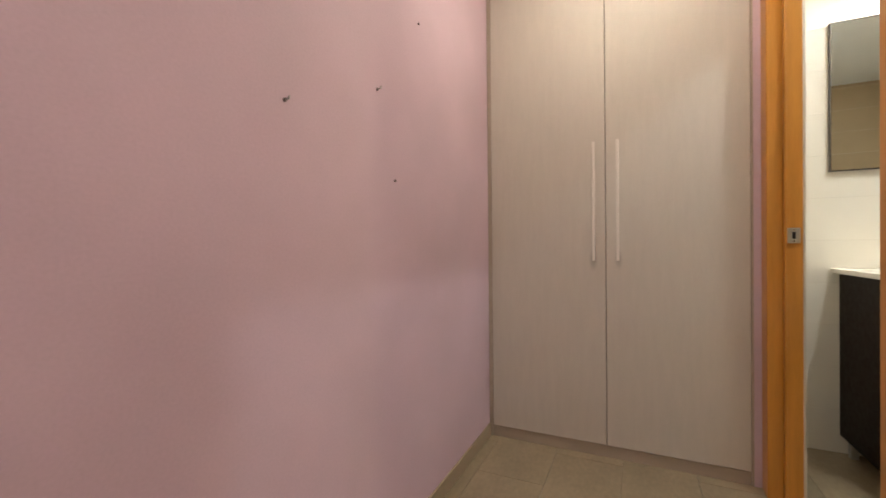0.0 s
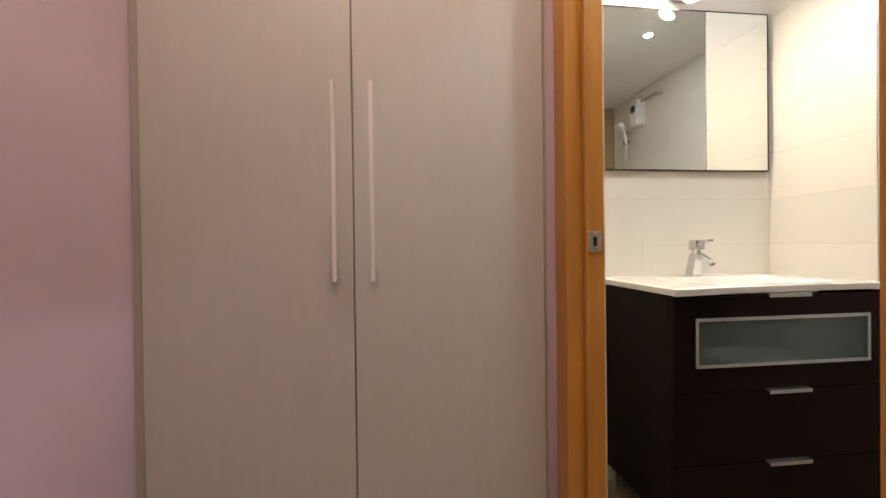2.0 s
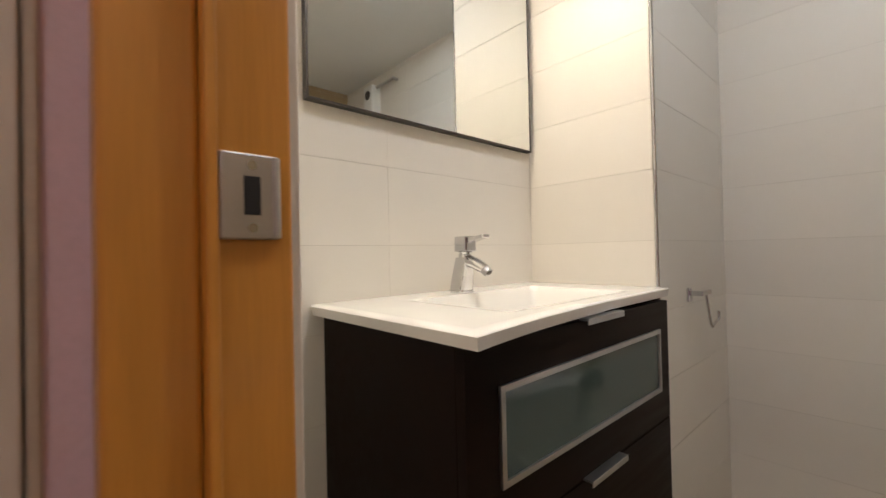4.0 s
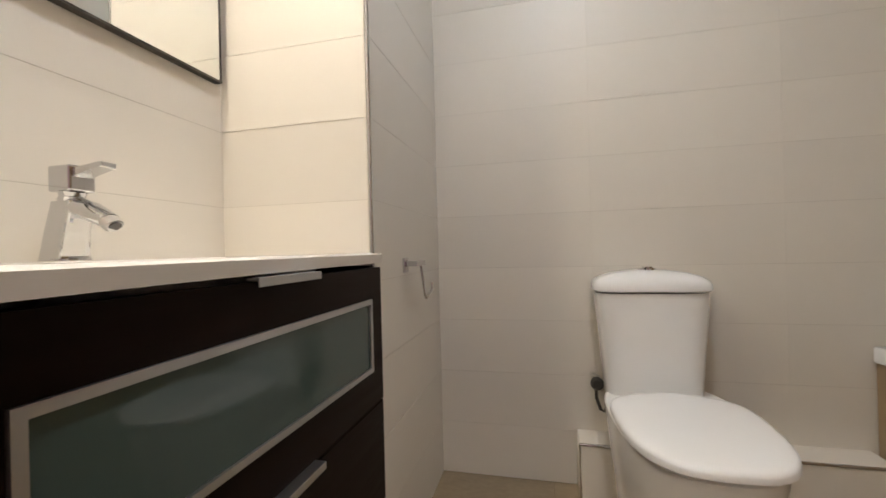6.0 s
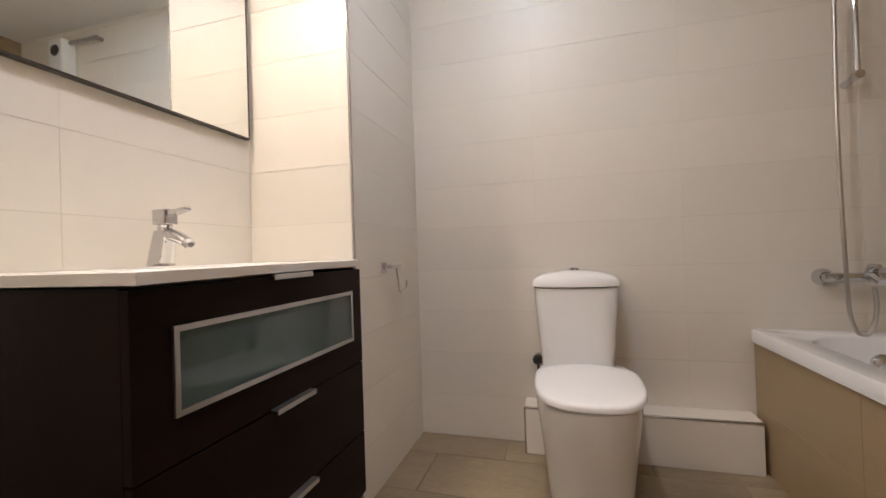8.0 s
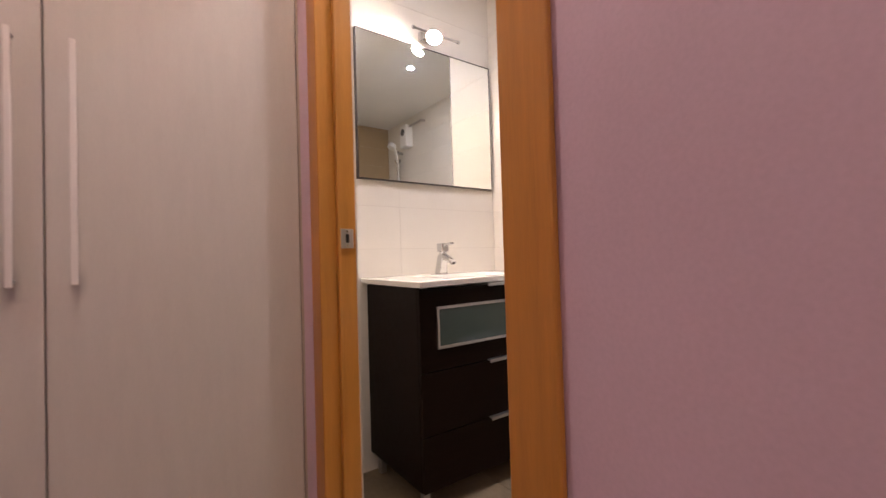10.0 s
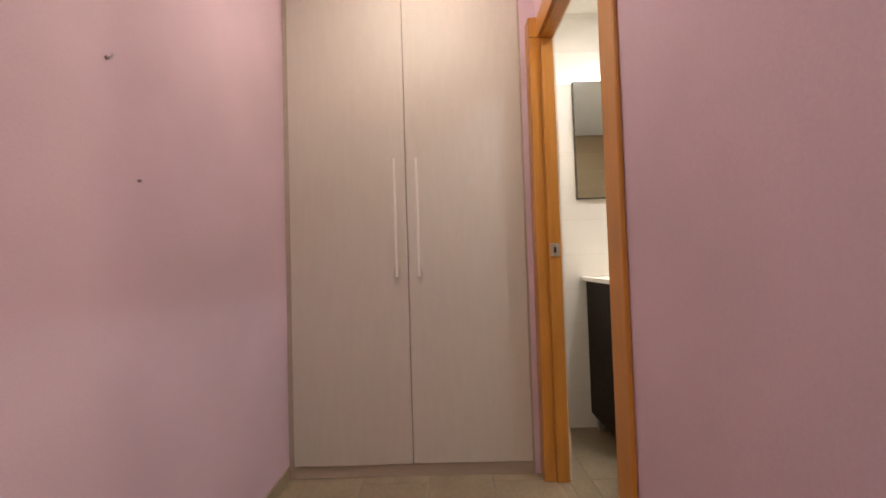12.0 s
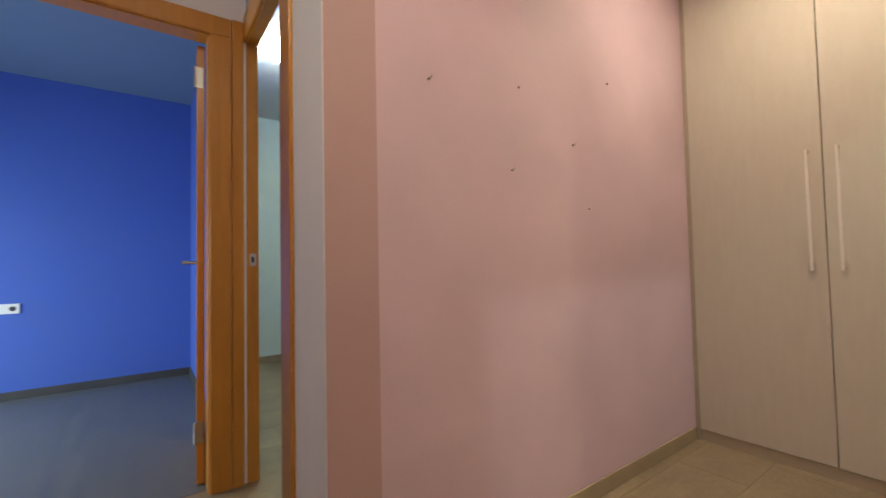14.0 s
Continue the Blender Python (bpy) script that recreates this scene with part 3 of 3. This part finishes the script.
# ---- toilet ----
def toilet():
    cy = 1.815
    t = thing("toilet", 2.45, cy, 0, "white ceramic close-coupled toilet with closed lid", "toilet")
    rings = [oval(2.5, cy - 0.022, z, f, 0.26, w * 1.05, 44, p + 0.2) for z, f, w, p in
             ((0.0, 0.265, 0.143, 2.6), (0.02, 0.268, 0.146, 2.6), (0.12, 0.295, 0.155, 2.5), (0.22, 0.33, 0.164, 2.4), (0.31, 0.365, 0.174, 2.4), (0.38, 0.388, 0.179, 2.4), (0.41, 0.391, 0.18, 2.4), (0.415, 0.385, 0.175, 2.4))]
    part("bowl", loft(rings), CERAMIC, t, smooth=True)
    rings = [oval(2.43, cy - 0.024, z, f, 0.125, w * 1.045, 44, p + 0.35) for z, f, w, p in ((0.4155, 0.285, 0.146, 2.5), (0.4225, 0.285, 0.146, 2.5))]
    part("seat", loft(rings), SEAT, t, smooth=True)
    rings = [oval(2.43, cy - 0.024, z, f, 0.125, w * 1.045, 44, p + 0.35) for z, f, w, p in ((0.4195, 0.324, 0.179, 2.5), (0.421, 0.327, 0.181, 2.5), (0.433, 0.327, 0.181, 2.5), (0.4385, 0.3245, 0.179, 2.5), (0.4425, 0.318, 0.174, 2.5), (0.445, 0.303, 0.163, 2.5), (0.448, 0.24, 0.13, 2.5), (0.4485, 0.12, 0.07, 2.4), (0.4485, 0.02, 0.015, 2.2))]
    part("lid", loft(rings), SEAT, t, "closed white seat lid", True)
    rings = [oval(2.69, cy, z, f, 0.1, w, 44, 4.5) for z, f, w in ((0.40, 0.09, 0.148), (0.45, 0.095, 0.15), (0.6, 0.1, 0.162), (0.7, 0.102, 0.17), (0.752, 0.102, 0.172))]
    part("cistern", loft(rings), CERAMIC, t, smooth=True)
    rings = [oval(2.69, cy, z, f, 0.103, w, 44, 4.0) for z, f, w in ((0.757, 0.108, 0.178), (0.761, 0.113, 0.183), (0.776, 0.113, 0.183), (0.79, 0.108, 0.176), (0.803, 0.096, 0.157), (0.815, 0.072, 0.12), (0.823, 0.042, 0.07), (0.827, 0.005, 0.008))]
    lid = part("cistern_lid", loft(rings), CERAMIC, t, smooth=True)
    part("flush_button", join(disc(2.685, cy, 0.822, 0.026, 0.009), disc(2.685, cy, 0.83, 0.017, 0.006)), CHROME, lid, "chrome flush button", True)
    for yy in (cy - 0.075, cy + 0.075):
        part("hinge", tube([(2.545, yy - 0.02, 0.43), (2.545, yy + 0.02, 0.43)], 0.012, 14), SEAT, t, smooth=True)
    return t


toilet()
v = thing("water_valve", 2.78, 1.99, 0.4, "dark chrome angle valve with hose beside the toilet", "valve")
part("body", join(tube([(2.8, 1.985, 0.42), (2.72, 1.985, 0.42)], 0.011, 14), tube([(2.735, 1.985, 0.41), (2.735, 1.985, 0.44)], 0.013, 14)), STEEL, v, smooth=True)
part("knob", tube([(2.715, 1.985, 0.42), (2.7, 1.985, 0.42), (2.69, 1.985, 0.42)], [0.022, 0.023, 0.015], 16), RUBBER, v, smooth=True)
part("hose", tube([(2.735, 1.985, 0.41), (2.732, 1.985, 0.36), (2.73, 1.972, 0.32), (2.73, 1.958, 0.31), (2.735, 1.945, 0.35)], 0.006, 10), RUBBER, v, smooth=True)

# boxed pipe ledge
ledge = thing("pipe_ledge", 2.75, 1.6, 0, "low tiled pipe ledge with metal edge trim", "ledge", kind="structure")
part("core", box(2.69, 2.806, 1.125, 2.045, 0, 0.196), GROUT, ledge)
for a, b in ((1.127, 1.6615), (1.6625, 2.05)):
    part("tile", box(2.682, 2.692, a, b, 0.002, 0.201, 0.0006, 1), TILE, ledge)
for a, b in ((1.127, 1.3835), (1.3845, 1.6615), (1.6625, 2.05)):
    part("tile", box(2.686, 2.8, a, b, 0.202, 0.212, 0.0006, 1), TILE, ledge)
part("edge_trim", tube([(2.684, 1.127, 0.207), (2.684, 2.052, 0.207)], 0.0055, 10), CHROME, ledge, smooth=True)
part("edge_trim", tube([(2.684, 2.05, 0.0), (2.684, 2.05, 0.208)], 0.005, 10), CHROME, ledge, smooth=True)
part("tile", box(2.69, 2.8, 2.043, 2.053, 0.003, 0.2, 0.001, 1), TILE, ledge)


# ---- bathtub ----
def bathtub():
    x0, x1, y0, y1, top = 1.01, 2.798, 0.428, 1.118, 0.558
    t = thing("bathtub", 1.9, 0.78, 0, "white built-in bathtub with a brown tiled apron", "bathtub")

    def rr(ax0, ax1, ay0, ay1, z, r, n=9):
        pts = []
        for cx, cy, s in ((ax1 - r, ay1 - r, 0), (ax0 + r, ay1 - r, 90), (ax0 + r, ay0 + r, 180), (ax1 - r, ay0 + r, 270)):
            for k in range(n):
                a = radians(s + 90 * k / (n - 1))
                pts.append((cx + r * math.cos(a), cy + r * math.sin(a), z))
        return pts
    rings = [rr(x0, x1, y0, y1, top - 0.05, 0.012), rr(x0, x1, y0, y1, top - 0.006, 0.012), rr(x0 + 0.005, x1 - 0.005, y0 + 0.005, y1 - 0.005, top, 0.012),
             rr(x0 + 0.09, x1 - 0.1, y0 + 0.07, y1 - 0.09, top, 0.17), rr(x0 + 0.1, x1 - 0.11, y0 + 0.08, y1 - 0.1, top - 0.008, 0.165),
             rr(x0 + 0.16, x1 - 0.15, y0 + 0.11, y1 - 0.13, top - 0.2, 0.15), rr(x0 + 0.24, x1 - 0.19, y0 + 0.14, y1 - 0.16, top - 0.36, 0.12),
             rr(x0 + 0.34, x1 - 0.27, y0 + 0.2, y1 - 0.22, top - 0.4, 0.1)]
    part("tub", loft(rings, False, True), ACRYLIC, t, smooth=True)
    ap = part("apron", box(1.02, 2.79, 1.085, 1.1, 0, 0.508), GROUT, t)
    for k in range(3):
        for z0, z1 in ((0.001, 0.2535), (0.2543, 0.507)):
            a = 2.796 - 0.63 * k
            part("tile", box(max(1.02, a - 0.6292), a, 1.098, 1.107, z0, z1, 0.0004, 1), TILE_BROWN, ap)
    part("overflow", tube([(2.672, 0.76, 0.46), (2.655, 0.76, 0.465), (2.645, 0.76, 0.467)], [0.034, 0.034, 0.02], 24), CHROME, t, "chrome overflow knob", True)
    return t


bathtub()


def shower():
    m = thing("bath_mixer", 2.76, 0.74, 0.77, "chrome wall bath mixer above the tub", "mixer")
    for yy in (0.865, 0.665):
        part("rosette", tube([(2.8, yy, 0.772), (2.785, yy, 0.772), (2.765, yy, 0.772)], [0.034, 0.034, 0.022], 24), CHROME, m, smooth=True)
    part("body", tube([(2.745, 0.885, 0.772), (2.745, 0.87, 0.772), (2.745, 0.77, 0.772), (2.745, 0.7, 0.772), (2.745, 0.6, 0.772), (2.745, 0.59, 0.772)], [0.015, 0.019, 0.018, 0.022, 0.02, 0.012], 20), CHROME, m, smooth=True)
    part("spout", tube([(2.745, 0.74, 0.775), (2.71, 0.74, 0.772), (2.68, 0.74, 0.755)], [0.02, 0.018, 0.014], 18), CHROME, m, smooth=True)
    part("lever", tube([(2.745, 0.735, 0.785), (2.735, 0.735, 0.81), (2.70, 0.735, 0.815)], [0.02, 0.018, 0.008], 16), CHROME, m, smooth=True)
    r = thing("shower_set", 2.77, 0.76, 1.5, "chrome shower rail with handset and hanging hose", "shower")
    part("rail", tube([(2.735, 0.755, 1.53), (2.735, 0.755, 2.2)], 0.0105, 16), CHROME, r, smooth=True)
    for zz in (1.545, 2.185):
        part("bracket", join(tube([(2.8, 0.762, zz - 0.015), (2.735, 0.755, zz)], [0.016, 0.013], 16), tube([(2.72, 0.755, zz), (2.75, 0.755, zz)], 0.017, 16)), CHROME, r, smooth=True)
    part("slider", box(2.71, 2.755, 0.735, 0.8, 2.06, 2.1, 0.006), CHROME, r)
    pts = []
    for k in range(26):
        s = k / 25
        pts.append((2.70, 0.832 + 0.012 * math.sin(3 * s), 2.06 - 1.38 * s))
    for k in range(1, 13):
        a = math.pi * k / 12
        pts.append((2.70, 0.79 + 0.042 * math.cos(a), 0.68 - 0.125 * math.sin(a)))
    pts.append((2.71, 0.747, 0.74))
    part("hose", tube(pts, 0.0072, 12), STEEL, r, "ribbed steel hose", True)
    hs = part("handset", tube([(2.70, 0.818, 2.05), (2.69, 0.822, 2.12), (2.66, 0.828, 2.2), (2.63, 0.83, 2.23)], [0.011, 0.013, 0.014, 0.02], 16), WHITE_PLASTIC, r, "pale shower handset", True)
    part("spray_face", tube([(2.64, 0.83, 2.24), (2.615, 0.83, 2.2)], [0.04, 0.045], 22), WHITE_PLASTIC, hs, smooth=True)


shower()
ht = thing("wall_heater", 2.77, 0.93, 2.2, "small white wall heater with a dark oval grille", "heater")
part("body", box(2.71, 2.8, 0.86, 0.99, 2.2, 2.44, 0.012, 3), WHITE_PLASTIC, ht)
part("grille", tube([(2.713, 0.925, 2.36), (2.706, 0.925, 2.36)], [0.04, 0.036], 24), RUBBER, ht, "dark round grille")
tb = thing("wall_bar", 2.78, 1.1, 2.43, "short grey wall bar beside the heater", "bar")
part("bar", tube([(2.76, 0.99, 2.42), (2.76, 1.24, 2.42)], 0.012, 14), STEEL, tb, smooth=True)
part("bracket", tube([(2.8, 1.23, 2.42), (2.76, 1.23, 2.42)], 0.012, 14), STEEL, tb, smooth=True)

# toilet roll holder
rh = thing("toilet_roll_holder", 2.33, 2.57, 0.88, "empty chrome toilet roll holder on cream tiles", "roll holder")
part("plate", box(2.302, 2.338, 2.572, 2.58, 0.855, 0.9, 0.002), CHROME, rh)
part("arm", box(2.31, 2.405, 2.535, 2.547, 0.874, 0.89, 0.002), CHROME, rh)
part("stem", box(2.312, 2.328, 2.545, 2.574, 0.874, 0.89, 0.002), CHROME, rh)
part("wire", tube([(2.365, 2.541, 0.876), (2.368, 2.53, 0.78), (2.372, 2.528, 0.77), (2.44, 2.528, 0.785), (2.447, 2.528, 0.792), (2.447, 2.528, 0.815)], 0.0045, 10), CHROME, rh, smooth=True)
rh.location += Vector((0.045, 0, -0.012))

# towel bar on the wall beside the doorway
tr = thing("towel_holder", 1.01, 2.62, 1.0, "chrome towel holder with a rounded flat bar", "towel holder")
part("plate", box(1.003, 1.011, 2.608, 2.648, 1.042, 1.084, 0.002), CHROME, tr)
bar = join(box(1.009, 1.03, 2.619, 2.633, 1.06, 1.072, 0.002), loft([[(cx - 0.004 * nx, yy, cz - 0.004 * nz) for yy in (2.617, 2.635)] + [(cx + 0.004 * nx, yy, cz + 0.004 * nz) for yy in (2.635, 2.617)]
           for cx, cz, nx, nz in [(1.024 + 0.01 * math.sin(radians(q)), 1.06 + 0.012 * math.cos(radians(q)), math.sin(radians(q)), math.cos(radians(q))) for q in range(0, 91, 15)] + [(1.034, 0.952, 1, 0)]]))
part("bar", bar, ACRYLIC, tr, "pale polished bar")
part("stub", box(1.003, 1.031, 2.621, 2.631, 0.96, 0.968, 0.001), CHROME, tr)

# chrome edge trim on the pillar corner
solid("trim_pillar_corner", tube([(2.127, 2.584, 0.0), (2.127, 2.584, H)], 0.0055, 12), CHROME, "chrome tile edge trim on the pillar corner", "trim", "structure", True)
# socket in the blue room
so = thing("wall_socket", -3.94, -0.94, 0.72, "white wall socket plate on blue paint", "socket")
part("plate", box(-3.95, -3.938, -1.02, -0.87, 0.69, 0.77, 0.003), WHITE_PLASTIC, so)
for yy in (-0.91,):
    part("outlet", tube([(-3.9385, yy, 0.73), (-3.9365, yy, 0.73)], 0.02, 18), RUBBER, so)

# ---- tiles ----
PIECES = {}


def piece_mesh(w, h, d, mat):
    """A tile face w by h in local x, z, standing d proud towards -y, its front edges chamfered."""
    key = (round(w, 3), round(h, 3), mat.name)
    if key not in PIECES:
        c = 0.0003
        b = bmesh.new()
        back = [b.verts.new(p) for p in ((0, 0, 0), (w, 0, 0), (w, 0, h), (0, 0, h))]
        mid = [b.verts.new(p) for p in ((0, -d + c, 0), (w, -d + c, 0), (w, -d + c, h), (0, -d + c, h))]
        top = [b.verts.new(p) for p in ((c, -d, c), (w - c, -d, c), (w - c, -d, h - c), (c, -d, h - c))]
        for a, e in ((back, mid), (mid, top)):
            for k in range(4):
                b.faces.new((a[k], a[(k + 1) % 4], e[(k + 1) % 4], e[k]))
        b.faces.new(top)
        PIECES[key] = mesh_of(b, mat, "tile")
    return PIECES[key]


def cover(parent, length, height, pitch_u, pitch_v, offset, place, mat, d=0.012, holes=(), gap=0.0014, jitter=0.0006, start=0.0):
    """Lays tiles over a wall or floor: u from 0 to length, v from start to height; place turns local x, -y, z into the world."""
    rnd = random.Random(len(PIECES) + int(length * 100))
    v = start
    while v < height - 0.01:
        v1 = min(v + pitch_v, height)
        u = -((-offset) % pitch_u) if offset else 0.0
        while u < length - 0.004:
            a, b = max(u, 0), min(u + pitch_u, length)
            spans = [(a, b)]
            for h0, h1, k0, k1 in holes:
                if v1 > k0 + 0.01 and v < k1 - 0.01:
                    spans = [s for p, q in spans for s in ((p, min(q, h0)), (max(p, h1), q)) if s[1] - s[0] > 0.01]
            for p, q in spans:
                if q - p > 0.012:
                    ob = new("tile", piece_mesh(q - p - gap * 0.3, v1 - v - gap, d, mat))
                    ob.parent = parent
                    ob.matrix_basis = place @ pose(p + gap * 0.15, rnd.uniform(-jitter, jitter), v + gap / 2)
            u += pitch_u
        v = v1


T = 0.2085
G = bpy.data.objects
cover(G["wall_bath_north"], 1.14, H, 0.63, T, 0.49, pose(1.0, 3.032, 0), TILE)
cover(G["wall_bath_pillar"], 0.44, H, 0.63, T, 0, pose(2.135, 3.03, 0, 0, 0, -90), TILE)
cover(G["wall_bath_pillar"], 0.68, H, 0.63, T, 0, pose(2.13, 2.592, 0), TILE)
cover(G["wall_bath_east"], 2.16, H, 0.63, T, 0.61, pose(2.812, 2.59, 0, 0, 0, -90), TILE)
cover(G["wall_bath_south"], 1.8, H, 0.63, T, 0.3, pose(2.8, 0.418, 0, 0, 0, 180), TILE_BROWN)
cover(G["wall_bath_west"], 2.59, H, 0.63, T, 0.3, pose(0.998, 0.43, 0, 0, 0, 90), TILE, d=0.006, holes=((1.245, 2.01, 0, 2.08),))
# floor: corridor, hall and bathroom


def floor_tiles(x0, x1, y0, y1, ox, oy, mat):
    nx = int((x1 - x0) / 0.302) + 2
    ny = int((y1 - y0) / 0.604) + 2
    for i in range(-1, nx):
        for j in range(-1, ny):
            a0 = x0 + ox + 0.302 * i
            shift = 0.302 if i % 2 else 0.0
            b0 = y0 + oy + shift + 0.604 * j
            a, b = max(a0, x0), min(a0 + 0.302, x1)
            c, e = max(b0, y0), min(b0 + 0.604, y1)
            if b - a > 0.012 and e - c > 0.012:
                ob = new("tile", piece_mesh(b - a - 0.002, e - c - 0.002, 0.012, mat))
                ob.parent = FLOOR
                # local -y looks up, local z runs along y
                ob.matrix_basis = Matrix.Translation((a + 0.001, c + 0.001, -0.012)) @ Matrix(((1, 0, 0, 0), (0, 0, 1, 0), (0, -1, 0, 0), (0, 0, 0, 1)))


floor_tiles(-0.34, 0.99, -1.3, 2.53, 0.076, 0.43, FLOOR_TILE)
floor_tiles(-1.45, -0.34, -1.3, 0.44, 0.0, 0.43, FLOOR_TILE)
floor_tiles(0.99, 2.8, 0.43, 3.02, 0.1, 0.2, FLOOR_TILE)
floor_tiles(-3.95, -0.44, 0.425, 3.1, 0.1, 0.2, FLOOR_TILE)
